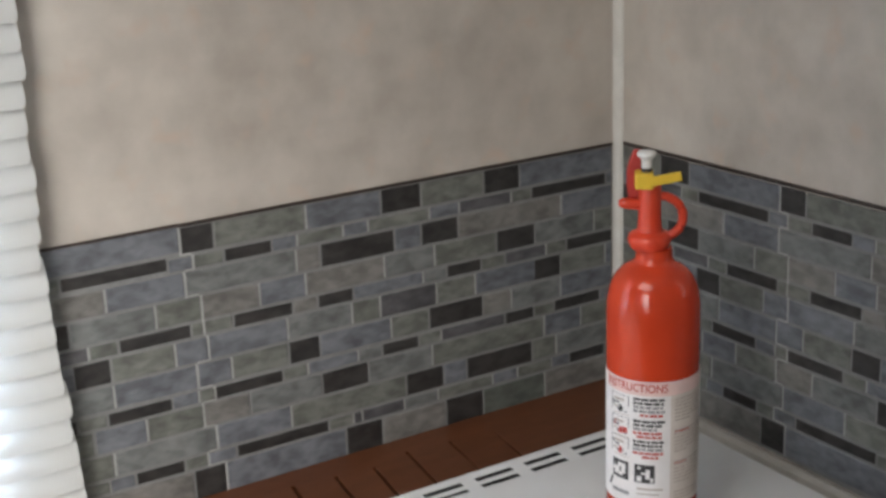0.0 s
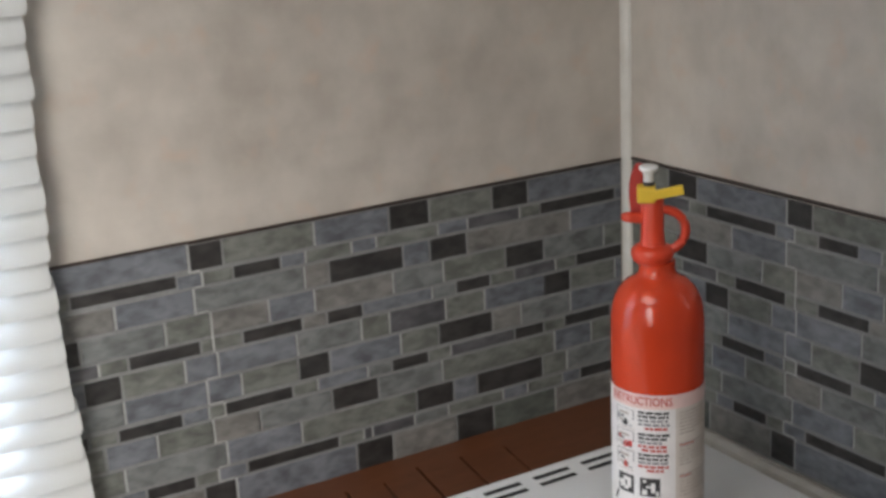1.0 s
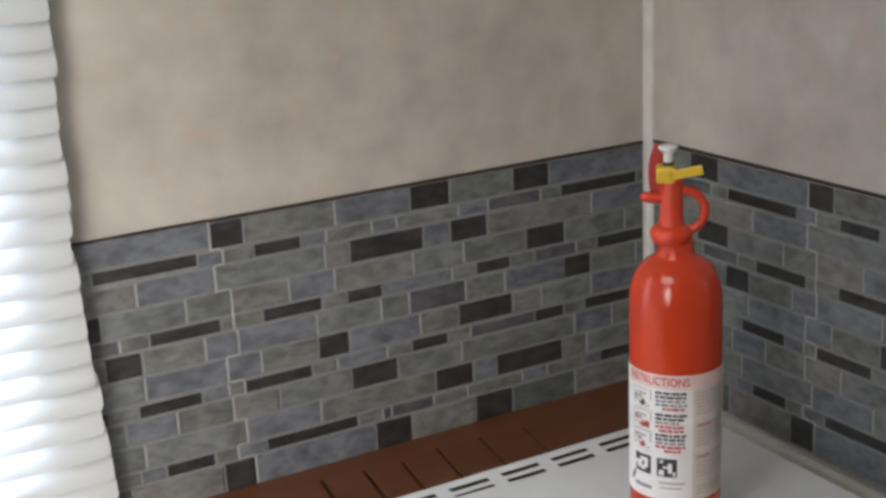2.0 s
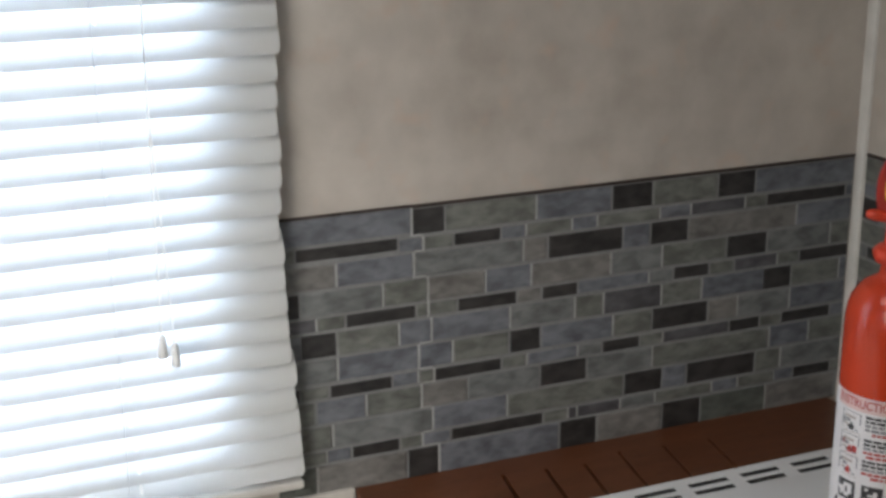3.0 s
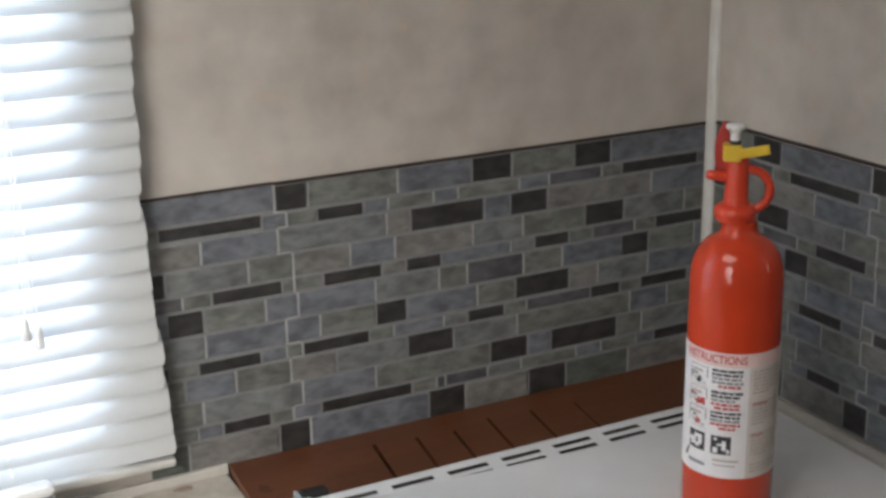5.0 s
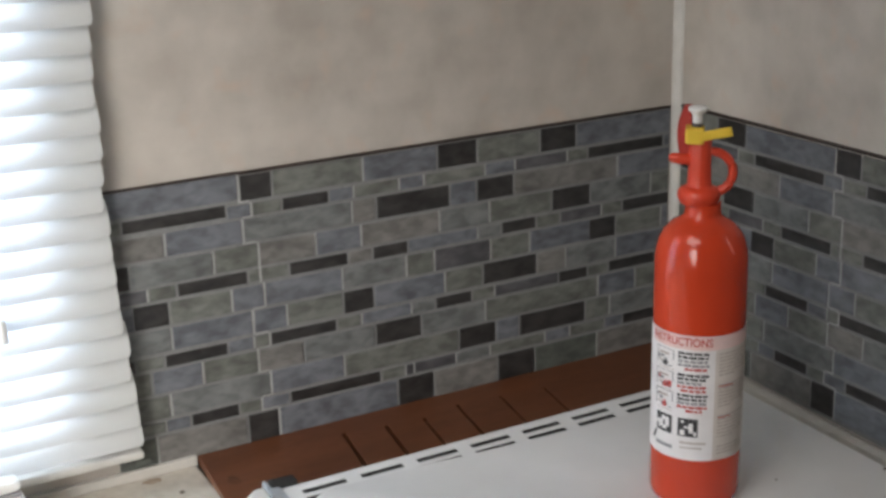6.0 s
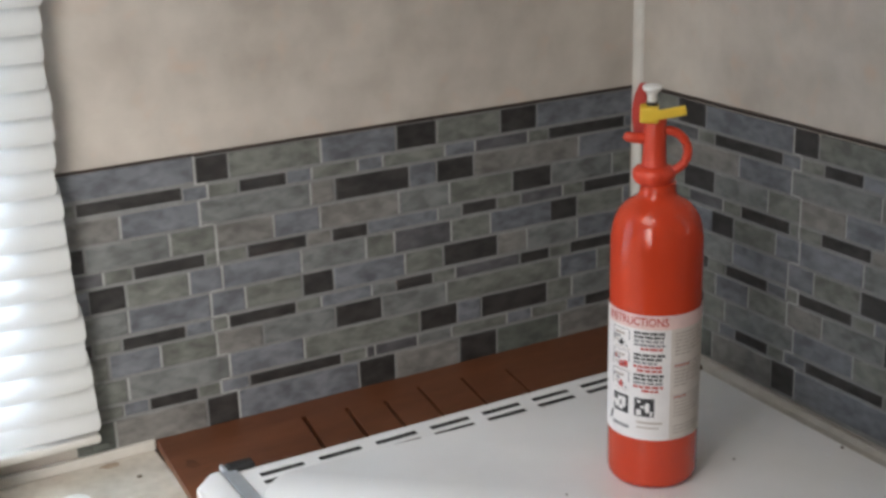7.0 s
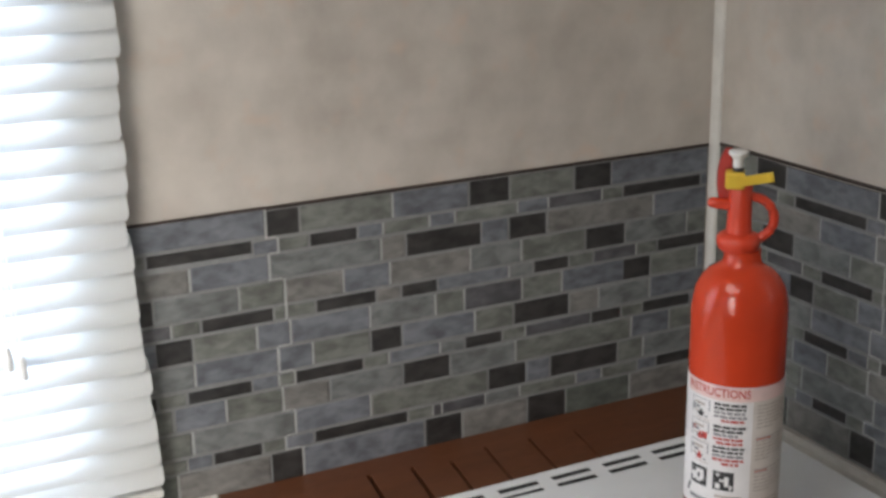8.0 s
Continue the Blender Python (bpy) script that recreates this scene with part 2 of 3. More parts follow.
def outline(points, z0, z1, bevel=0.0):
    """A slab with the given outline."""
    bm = bmesh.new()
    low = [bm.verts.new((x, y, z0)) for x, y in points]
    top = [bm.verts.new((x, y, z1)) for x, y in points]
    bm.faces.new(low[::-1])
    lid = bm.faces.new(top)
    for k in range(len(points)):
        n = (k + 1) % len(points)
        bm.faces.new((low[k], low[n], top[n], top[k]))
    if bevel:
        bmesh.ops.bevel(bm, geom=list(lid.edges), offset=bevel, segments=3, profile=0.5, affect="EDGES")
    return bm


def pierced(x0, x1, y0, y1, z0, z1, holes):
    """A plate with rectangular holes (xa, xb, ya, yb) right through it."""
    xs = sorted({x0, x1, *(h[0] for h in holes), *(h[1] for h in holes)})
    ys = sorted({y0, y1, *(h[2] for h in holes), *(h[3] for h in holes)})
    bm = bmesh.new()
    grid = {(i, j, k): bm.verts.new((x, y, z)) for i, x in enumerate(xs) for j, y in enumerate(ys) for k, z in enumerate((z0, z1))}

    def full(i, j):
        if not (0 <= i < len(xs) - 1 and 0 <= j < len(ys) - 1):
            return False
        cx, cy = (xs[i] + xs[i + 1]) / 2, (ys[j] + ys[j + 1]) / 2
        return not any(h[0] < cx < h[1] and h[2] < cy < h[3] for h in holes)

    for i in range(len(xs) - 1):
        for j in range(len(ys) - 1):
            if not full(i, j):
                continue
            for k in (0, 1):
                bm.faces.new([grid[p + (k,)] for p in ((i, j), (i + 1, j), (i + 1, j + 1), (i, j + 1))])
            for (di, dj), (a, b) in (((0, -1), ((i, j), (i + 1, j))), ((0, 1), ((i, j + 1), (i + 1, j + 1))), ((-1, 0), ((i, j), (i, j + 1))), ((1, 0), ((i + 1, j), (i + 1, j + 1)))):
                if not full(i + di, j + dj):
                    bm.faces.new((grid[a + (0,)], grid[b + (0,)], grid[b + (1,)], grid[a + (1,)]))
    bmesh.ops.delete(bm, geom=[v for v in bm.verts if not v.link_faces], context="VERTS")
    return bm


def setting(name, bm, material, label, category, m=None):
    return tagged(part(name, bm, material, m=m), label, category, kind="structure")


# ---- the room ----
LEFT, BACK, TOP = -1.86, -2.30, 2.10
WIN = (-1.71, -0.732, 0.905, 1.86)
wall = bmesh.new()
add_box(wall, LEFT, WIN[0], 0.0, 0.09, 0.0, TOP)
add_box(wall, WIN[1], 0.10, 0.0, 0.09, 0.0, TOP)
add_box(wall, WIN[0], WIN[1], 0.0, 0.09, 0.0, WIN[2])
add_box(wall, WIN[0], WIN[1], 0.0, 0.09, WIN[3], TOP)
setting("wall_north", wall, WALL, "beige mottled wall panel around the window", "wall")
EAST_TURN = pose(0, 0, 0, 0, 0, -0.33)
wall = bmesh.new()
add_box(wall, 0.0, 0.09, -0.635, 0.0, 0.0, TOP)
add_box(wall, 0.0, 0.09, BACK, -0.705, 0.0, TOP)
# below and above the slit left open for the added east light
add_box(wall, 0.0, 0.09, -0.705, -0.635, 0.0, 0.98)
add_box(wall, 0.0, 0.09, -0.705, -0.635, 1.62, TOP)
setting("wall_east", wall, WALL, "beige mottled wall panel beside the range", "wall", EAST_TURN)
setting("wall_south", box(LEFT, 0.10, BACK - 0.09, BACK, 0.0, TOP), WALL, "plain beige mottled wall panel", "wall")
wall = bmesh.new()
add_box(wall, LEFT - 0.09, LEFT, BACK - 0.09, -1.55, 0.0, TOP)
add_box(wall, LEFT - 0.09, LEFT, -0.45, 0.09, 0.0, TOP)
add_box(wall, LEFT - 0.09, LEFT, -1.55, -0.45, 0.0, 0.90)
add_box(wall, LEFT - 0.09, LEFT, -1.55, -0.45, 1.95, TOP)
setting("wall_west", wall, WALL, "beige mottled wall panel with a window", "wall")
setting("floor", box(LEFT, 0.12, BACK - 0.09, 0.09, -0.05, 0.0), FLOOR, "brown vinyl floor", "floor")
# hole in the ceiling is cut only for the added overhead light
setting("ceiling", pierced(LEFT, 0.12, BACK - 0.09, 0.09, TOP, TOP + 0.05, [(-1.59, -0.85, -1.11, -0.37)]), CEILING, "plain white ceiling panel with an opening added for a fill light", "ceiling")

# unseen ground, added pale so the blind's cord slots show something bright
setting("ground", box(-60.0, 60.0, -60.0, 60.0, -0.70, -0.60), GRAVEL, "pale gravel ground, added unseen outside the window", "ground")

# window behind the blind: frame and two panes
window = setting("window_1", box(WIN[0], WIN[1], 0.045, 0.075, WIN[2], WIN[2] + 0.03, 0.002), FRAME, "white framed window behind a closed blind", "window")
for a, b, c, d in ((WIN[0], WIN[1], WIN[3] - 0.03, WIN[3]), (WIN[0], WIN[0] + 0.03, WIN[2] + 0.03, WIN[3] - 0.03), (WIN[1] - 0.03, WIN[1], WIN[2] + 0.03, WIN[3] - 0.03), (-1.23, -1.20, WIN[2] + 0.03, WIN[3] - 0.03)):
    part("window_frame", box(a, b, 0.045, 0.075, c, d, 0.002), FRAME, window)
for a, b in ((WIN[0] + 0.03, -1.23), (-1.20, WIN[1] - 0.03)):
    pane = part("pane", box(a, b, 0.058, 0.062, WIN[2] + 0.03, WIN[3] - 0.03), GLASS, window)
    pane.visible_shadow = False

# round bead in the corner, cream strips at the foot of both walls
bead = bmesh.new()
profile = [(-0.0050, 0.002), (-0.0056, -0.004), (-0.0050, -0.0095), (-0.0028, -0.0130), (0.001, -0.0142), (0.006, -0.012), (0.006, 0.002)]
rings = [[bead.verts.new((x, y, z)) for x, y in profile] for z in (0.862, TOP)]
for k in range(len(profile)):
    n = (k + 1) % len(profile)
    bead.faces.new((rings[0][k], rings[0][n], rings[1][n], rings[1][k]))
bead.faces.new(rings[0])
bead.faces.new(rings[1])
tagged(part("trim", bead, CORNER, smooth=True), "narrow off-white bead in the wall corner", "trim", kind="structure")
setting("trim", box(LEFT, -0.619, -0.007, 0.0, 0.860, 0.8715, 0.0015), TRIM, "cream strip at the foot of the wall", "trim")
setting("trim", box(-0.020, 0.0, -1.20, -0.012, 0.842, 0.8725, 0.009), TRIM, "cream bead along the foot of the wall beside the range", "trim", EAST_TURN)

# ---- worktop, board, range ----
top_board = outline([(LEFT, -0.62), (-0.62, -0.62), (-0.62, 0.0), (LEFT, 0.0)], 0.825, 0.860, 0.002)
setting("counter", top_board, COUNTER, "cream laminate worktop with stains", "worktop")
setting("counter_shelf", box(-0.62, 0.0, -0.62, 0.0, 0.815, 0.842), COUNTER, "cream worktop under the range", "worktop")
setting("base_cabinet", box(LEFT, 0.0, -0.60, 0.0, 0.0, 0.815), CABINET, "brown wooden base under the worktop", "cabinet")

KERFS = (-0.464, -0.415, -0.3705, -0.324, -0.270, -0.214)
board = new("wooden_board")
board.location = (0.0, 0.0, 0.842)
tagged(board, "red-brown wooden board with saw cuts, behind the range", "board")
lower = outline([(-0.618, -0.1600), (-0.022, -0.1600), (-0.022, -0.005), (-0.6075, -0.005)], 0.0, 0.0190)
# darker base, showing at the bottom of the cuts
part("board_base", lower, KERF, board)
holes = [(x - 0.0027 + 0.0003 * k, x + 0.0024 - 0.0002 * k, -0.132 - 0.007 * (k % 2), -0.036 - 0.006 * (k % 3)) for k, x in enumerate(KERFS)]
upper = pierced(-0.6175, -0.020, -0.1615, -0.003, 0.0192, 0.0280, holes)
for v in upper.verts:
    if v.co.x < -0.60:
        v.co.x += 0.07 * (v.co.y + 0.003)
    elif v.co.x < -0.03:
        v.co.x += 0.15 * (v.co.y + 0.036)
part("board_top", upper, WOOD, board)

cooker = new("kitchen_range")
cooker.location = (0.0, 0.0, 0.842)
tagged(cooker, "white enamelled range top with two rows of vent slots", "range")
# solid block, black so that the slots above it look deep and shaded
part("range_body", box(-0.600, -0.071, -0.600, -0.168, 0.0, 0.0538), FLAT_BLACK, cooker, "filler block painted black for the shade in the slots")
slots = []
for k in range(8):
    x = -0.5716 + 0.0612 * k
    slots += [(x, x + 0.0455, -0.1862, -0.1772), (x - 0.002, x + 0.0435, -0.2016, -0.1928)]
part("top_plate", pierced(-0.589, -0.069, -0.600, -0.1655, 0.0542, 0.0550, slots), ENAMEL, cooker)
part("back_apron", box(-0.589, -0.069, -0.1675, -0.1655, 0.0, 0.0540), ENAMEL, cooker)
part("side_apron", box(-0.071, -0.069, -0.600, -0.1680, 0.0, 0.0540), ENAMEL, cooker)
cap = [(-0.636, -0.600), (-0.6065, -0.600), (-0.6025, -0.1610), (-0.611, -0.1605), (-0.616, -0.1620), (-0.6335, -0.1800), (-0.6355, -0.1840), (-0.636, -0.192)]
part("side_cap", outline(cap, 0.0, 0.060, 0.004), COVER, cooker, "glossy white end cap", smooth=True)
part("side_strip", outline([(-0.6055, -0.600), (-0.590, -0.600), (-0.5885, -0.1640), (-0.6015, -0.1600)], 0.0, 0.0575, 0.001), STEEL, cooker, "grey metal strip")
part("strip_tab", box(-0.6005, -0.5965, -0.1620, -0.1480, 0.0285, 0.0590, 0.0015), STEEL, cooker, "grey metal tab")
part("dark_block", box(-0.5965, -0.5690, -0.1650, -0.1500, 0.0282, 0.0605, 0.003), FLAT_BLACK, cooker, "dark block beside the grey tab")

lid = [(-0.600, -0.60), (-0.074, -0.60), (-0.074, -0.216), (-0.40, -0.2025), (-0.50, -0.1950), (-0.545, -0.1945), (-0.556, -0.1965), (-0.566, -0.2020), (-0.574, -0.2090), (-0.581, -0.2180), (-0.587, -0.2300)]
part("lid", outline(lid, 0.0552, 0.0580, 0.0012), COVER, cooker, "glossy white folded-down lid", smooth=True)

# ---- fire extinguisher ----
TANK = 0.0412


def wrapped(bm, pieces, radius):
    """Thin patches on the tank: (degrees from, degrees to, low, high), front at 0, right side positive."""
    for a0, a1, z0, z1 in pieces:
        count = max(1, int(abs(a1 - a0) / 5))
        cols = []
        for k in range(count + 1):
            a = radians(a0 + (a1 - a0) * k / count)
            x, y = radius * math.sin(a), -radius * math.cos(a)
            cols.append((bm.verts.new((x, y, z0)), bm.verts.new((x, y, z1))))
        for p, q in zip(cols, cols[1:]):
            bm.faces.new((p[0], q[0], q[1], p[1]))
    return bm


def wrapped_text(text, a0, a1, z0, z1, radius):
    """Lettering bent round the tank."""
    curve = bpy.data.curves.new("lettering", "FONT")
    curve.body = text
    curve.resolution_u = 3
    curve.offset = 0.018
    ob = bpy.data.objects.new("lettering", curve)
    data = ob.to_mesh()
    bm = bmesh.new()
    bm.from_mesh(data)
    ob.to_mesh_clear()
    bpy.data.objects.remove(ob)
    bmesh.ops.subdivide_edges(bm, edges=[e for e in bm.edges if e.calc_length() > 0.25], cuts=2)
    xs, ys = [v.co.x for v in bm.verts], [v.co.y for v in bm.verts]
    for v in bm.verts:
        a = radians(a0 + (a1 - a0) * (v.co.x - min(xs)) / (max(xs) - min(xs)))
        z = z0 + (z1 - z0) * (v.co.y - min(ys)) / (max(ys) - min(ys))
        v.co = (radius * math.sin(a), -radius * math.cos(a), z)
    return bm


def extinguisher(m):
    thing = new("fire_extinguisher")
    thing.matrix_world = m
    tagged(thing, "red fire extinguisher with paper label, standing on the range lid", "fire extinguisher")
    tank = part("tank", lathe([(0.0, 0.003), (0.030, 0.002), (0.034, 0.0), (0.0375, 0.0012), (0.0400, 0.0040), (TANK, 0.0090), (TANK, 0.10), (TANK, 0.2220), (0.0409, 0.2310), (0.0396, 0.2400), (0.0370, 0.2485), (0.0330, 0.2555), (0.0280, 0.2610), (0.0232, 0.2640), (0.0190, 0.2664), (0.0167, 0.2690), (0.0158, 0.2725), (0.0156, 0.2800), (0.0, 0.2800)], 72), RED, thing, "red painted steel tank", smooth=True)
    r = TANK + 0.00025
    label = part("label", wrapped(bmesh.new(), [(-168, 21, 0.0505, 0.1700)], r), PAPER, thing, "white paper label with printed directions")
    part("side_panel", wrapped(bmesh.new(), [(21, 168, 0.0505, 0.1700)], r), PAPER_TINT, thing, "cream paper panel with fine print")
    r += 0.0002
    part("heading_band", wrapped(bmesh.new(), [(-70, 160, 0.1570, 0.1696)], r), PAPER_PINK, label, "pale red band")
    part("heading", wrapped_text("INSTRUCTIONS", -66, 17, 0.1600, 0.1680, r + 0.0002), RED_INK, label, "red printed heading")
    black, grey, red, faint, white = (bmesh.new() for _ in range(5))
    rng = random.Random(5)
    # three directions, each with a small picture and lines of print
    for k, top in enumerate((0.1545, 0.1338, 0.1145)):
        for n in range(5):
            z = top - 0.0037 * n
            ink = red if n == 4 or (n == 3 and k > 0) else (black if n < 2 else grey)
            wide = 13 - 9 * rng.random() if n in (2, 4) else 14 - 2 * rng.random()
            start = -25 if n < 4 else -25 + 14 * rng.random()
            while start < wide - 3:
                word = 4 + 6 * rng.random()
                wrapped(ink, [(start, min(start + word, wide), z - 0.0025, z)], r)
                start += word + 1.3
        wrapped(grey, [(-59, -30, top - 0.0008, top - 0.0002), (-59, -57.5, top - 0.0165, top - 0.0010), (-32, -30.5, top - 0.0100, top - 0.0010)], r)
        wrapped(faint, [(-54, -38, top - 0.0062, top - 0.0040), (-55, -47, top - 0.0135, top - 0.0120), (-54, -30, top - 0.0190, top - 0.0184)], r)
        wrapped(grey, [(-52, -45, top - 0.0100, top - 0.0072), (-38, -33, top - 0.0165, top - 0.0152), (-57, -53, top - 0.0120 + 0.002 * k, top - 0.0070 + 0.001 * k)], r + 0.0001)
        blob = black if k == 0 else red
        wrapped(blob, [(-47, -40, top - 0.0165, top - 0.0128), (-45, -41, top - 0.0128, top - 0.0102)], r + 0.0001)
        if k == 1:
            wrapped(red, [(-40, -33, top - 0.0155, top - 0.0095), (-55, -51, top - 0.0100, top - 0.0060)], r + 0.0001)
        wrapped(black, [(-49, -46, top - 0.0150, top - 0.0136), (-41, -38, top - 0.0136, top - 0.0122)], r + 0.0002)
    # two square pictograms, a slanted mark and short lines of print below
    for a, figure in ((-56, ((3.5, 21, 0.0762, 0.0885), (1, 5, 0.0800, 0.0840))), (-23, ((3, 9, 0.0748, 0.0800), (14, 19, 0.0775, 0.0868), (8, 15, 0.0818, 0.0838), (4, 8, 0.0868, 0.0893), (20, 23, 0.0745, 0.0790)))):
        wrapped(black, [(a, a + 25, 0.0735, 0.0912)], r)
        wrapped(white, [(a + b, a + c, d, e) for b, c, d, e in figure], r + 0.0002)
    wrapped(black, [(-52, -47, 0.0845, 0.0885), (-44, -41, 0.0800, 0.0850), (-39, -35, 0.0762, 0.0790), (-49, -46, 0.0762, 0.0780)], r + 0.0003)
    for n in range(5):
        wrapped(black, [(-64 + n, -60 + n, 0.0625 + 0.0018 * n, 0.0647 + 0.0018 * n)], r)
    wrapped(grey, [(-57, -30, 0.0590, 0.0625)], r)
    wrapped(faint, [(-20, 12, 0.0665, 0.0685), (-20, 8, 0.0620, 0.0634)], r)
    for n in range(30):
        z = 0.1535 - 0.0033 * n
        start, stop = 26, (52 if n % 9 == 6 else 74) - 6 * rng.random()
        while n % 9 < 7 and start < stop:
            word = 3 + 7 * rng.random()
            wrapped(faint, [(start, min(start + word, stop), z - 0.0015, z)], r)
            start += word + 1.5
    wrapped(red, [(26, 48, 0.1215, 0.1226), (26, 44, 0.0915, 0.0925)], r + 0.0001)
    for name, bm, ink in (("black_print", black, INK), ("grey_print", grey, GREY_INK), ("red_print", red, RED_INK), ("fine_print", faint, FAINT_INK), ("pictogram_figure", white, PAPER)):
        tagged(part(name, bm, ink, label), kind="stuff")
    # moulded head: collar, stem, ring, nozzle, lever, seal, pin
    cx = -0.0040
    part("collar", lathe([(0.0, 0.2790), (0.0158, 0.2795), (0.0172, 0.2818), (0.0184, 0.2845), (0.0188, 0.2872), (0.0183, 0.2900), (0.0162, 0.2925), (0.0120, 0.2945), (0.0, 0.2950)], 40, (cx, 0)), RED_PLASTIC, thing, smooth=True)
    part("stem", lathe([(0.0, 0.2930), (0.0118, 0.2930), (0.0104, 0.2980), (0.0099, 0.3080), (0.0097, 0.3360), (0.0085, 0.3395), (0.0, 0.3405)], 32, (cx, 0)), RED_PLASTIC, thing, smooth=True)
    ring = [(cx + 0.0092 + 0.0192 * math.sin(a), 0.0, 0.3068 + 0.0185 * math.cos(a)) for a in (radians(-25 + 10.5 * k) for k in range(22))]
    part("ring_handle", tube(ring, 0.0040, 12), RED_PLASTIC, thing, "red moulded finger ring", smooth=True)
    part("nozzle", tube([(cx - 0.006, 0, 0.3180), (cx - 0.0120, -0.001, 0.3182), (cx - 0.0180, -0.002, 0.3190), (cx - 0.0240, -0.003, 0.3200), (cx - 0.0265, -0.003, 0.3203)], [0.0058, 0.0046, 0.0048, 0.0042, 0.0024], 14), RED_PLASTIC, thing, smooth=True)
    # a bowed blade that rises behind the stem
    lever, rings = bmesh.new(), []
    for k in range(11):
        t = k / 10
        x0, x1 = cx - 0.0180 - 0.0035 * math.sin(3 * t) + 0.0030 * t + 0.002 * t ** 6, cx - 0.0085 + 0.0020 * t - 0.002 * t ** 6
        y0, z = 0.0030 + 0.003 * t, 0.3215 + 0.0425 * t
        rings.append([lever.verts.new(q) for q in ((x0, y0 + 0.001, z), (x0 + 0.001, y0, z), (x1 - 0.001, y0, z), (x1, y0 + 0.001, z), (x1, y0 + 0.006, z), (x0, y0 + 0.006, z))])
    for low, high in zip(rings, rings[1:]):
        for k in range(6):
            lever.faces.new((low[k], low[(k + 1) % 6], high[(k + 1) % 6], high[k]))
    lever.faces.new(rings[0])
    lever.faces.new(rings[-1])
    part("lever", lever, DARK_RED, thing, "dark red trigger lever", smooth=True)
    part("seal", box(cx - 0.0130, cx + 0.0030, -0.0125, 0.0060, 0.3335, 0.3475, 0.002), YELLOW, thing, "yellow plastic seal")
    strip = box(-0.002, 0.0265, -0.0125, -0.0095, -0.0042, 0.0042, 0.001)
    part("seal_strip", strip, YELLOW, thing, "yellow plastic strip", m=pose(cx, 0, 0.3405, 0, -11, 0))
    # shank is black to paint the dark gap below the pin
    part("pin_shank", lathe([(0.0, 0.3380), (0.0047, 0.3380), (0.0047, 0.3508), (0.0, 0.3510)], 20, (cx - 0.0030, -0.002)), INK, thing, "pin shank coloured black for the dark gap under the pin", smooth=True)
    part("pin", lathe([(0.0, 0.3505), (0.0043, 0.3505), (0.0044, 0.3565), (0.0054, 0.3592), (0.0080, 0.3612), (0.0083, 0.3638), (0.0068, 0.3650), (0.0, 0.3652)], 24, (cx - 0.0030, -0.002)), WHITE_PLASTIC, thing, "white plastic pull pin", smooth=True)
    return thing


extinguisher(pose(-0.2580, -0.3737, 0.9000, 0, 0, -38.5))

# ---- venetian blind ----
PITCH, FIRST, SLATS = 0.0252, 0.9260, 35
blind = new("venetian_blind")
blind.location = (-0.6895, -0.016, 0.8935)
tagged(blind, "white closed venetian blind, bright with daylight", "blind")
WIDE = 1.06
TILT = radians(65)


def slat_mesh():
    """A crowned strip of vinyl, tilted shut, its room-side edge low."""
    bm = bmesh.new()
    half, steps, rows = 0.0200, 8, []
    for k in range(steps + 1):
        s = -half + 2 * half * k / steps
        crown = 0.0042 * (1 - (s / half) ** 2)
        y = s * math.cos(TILT) - crown * math.sin(TILT)
        z = s * math.sin(TILT) + crown * math.cos(TILT)
        rows.append([bm.verts.new((x, y, z)) for x in (-WIDE, -0.8992, -0.8968, -0.5312, -0.5288, -0.1632, -0.1608, -0.0025, 0.0)])
        if k in (0, steps):
            rows[-1][-1].co.x = -0.0025
    for n, (a, b) in enumerate(zip(rows, rows[1:])):
        for k in range(8):
            if n not in (2, 3) or k not in (1, 3, 5):  # slots for the lift cords
                bm.faces.new((a[k], a[k + 1], b[k + 1], b[k]))
    return bm


slat_data = mesh_of("slat", slat_mesh(), BLIND, True)
rng = random.Random(11)
for k in range(SLATS):
    z = FIRST + PITCH * k - 0.898
    slat = new("slat", slat_data)
    slat.parent = blind
    loose = 7.0 if k == 0 else 0.0
    z += 0.003 if k == 0 else 0.0
    slat.matrix_basis = pose(rng.uniform(-0.002, 0.002) + 0.012 - 0.0014 * min(k, 10) + 0.0009 * max(0, k - 10), 0, z, rng.uniform(-0.8, 0.8) - loose, rng.uniform(-0.06, 0.06), rng.uniform(-0.05, 0.05))
part("bottom_rail", box(-WIDE, 0.010, -0.0125, 0.0125, 0.0, 0.0095, 0.003), CORNER, blind, "cream bottom rail", smooth=True)
part("head_rail", box(-WIDE, 0.002, -0.016, 0.016, 0.925, 0.955, 0.002), CORNER, blind, "cream head rail")
for x in (-0.162, -0.53, -0.898):
    ladder = bmesh.new()
    for y in (-0.0095, 0.0095):
        tube([(x, y, 0.008), (x, y, 0.5), (x, y, 0.93)], 0.00035, 6, ladder)
    part("ladder_cord", ladder, BLIND, blind)
    part("rail_plug", lathe([(0.0, -0.001), (0.004, -0.001), (0.004, 0.001), (0.0, 0.0015)], 12), TASSEL, blind, m=pose(x, -0.006, 0.0112))
for dx, low, dy in ((-0.124, 0.190, -0.026), (-0.113, 0.181, -0.029)):
    path = [(-0.118, -0.019, 0.925), (-0.119, -0.021, 0.60), (-0.121, -0.023, 0.40), (dx, dy, low)]
    part("pull_cord", tube(path, 0.0008, 6), CORD, blind)
    part("tassel", lathe([(0.0, low - 0.0225), (0.0042, low - 0.0225), (0.0045, low - 0.018), (0.0036, low - 0.004), (0.0022, low), (0.0, low + 0.0005)], 16), TASSEL, blind, "grey-white plastic cord tassel", m=pose(dx, dy, 0), smooth=True)

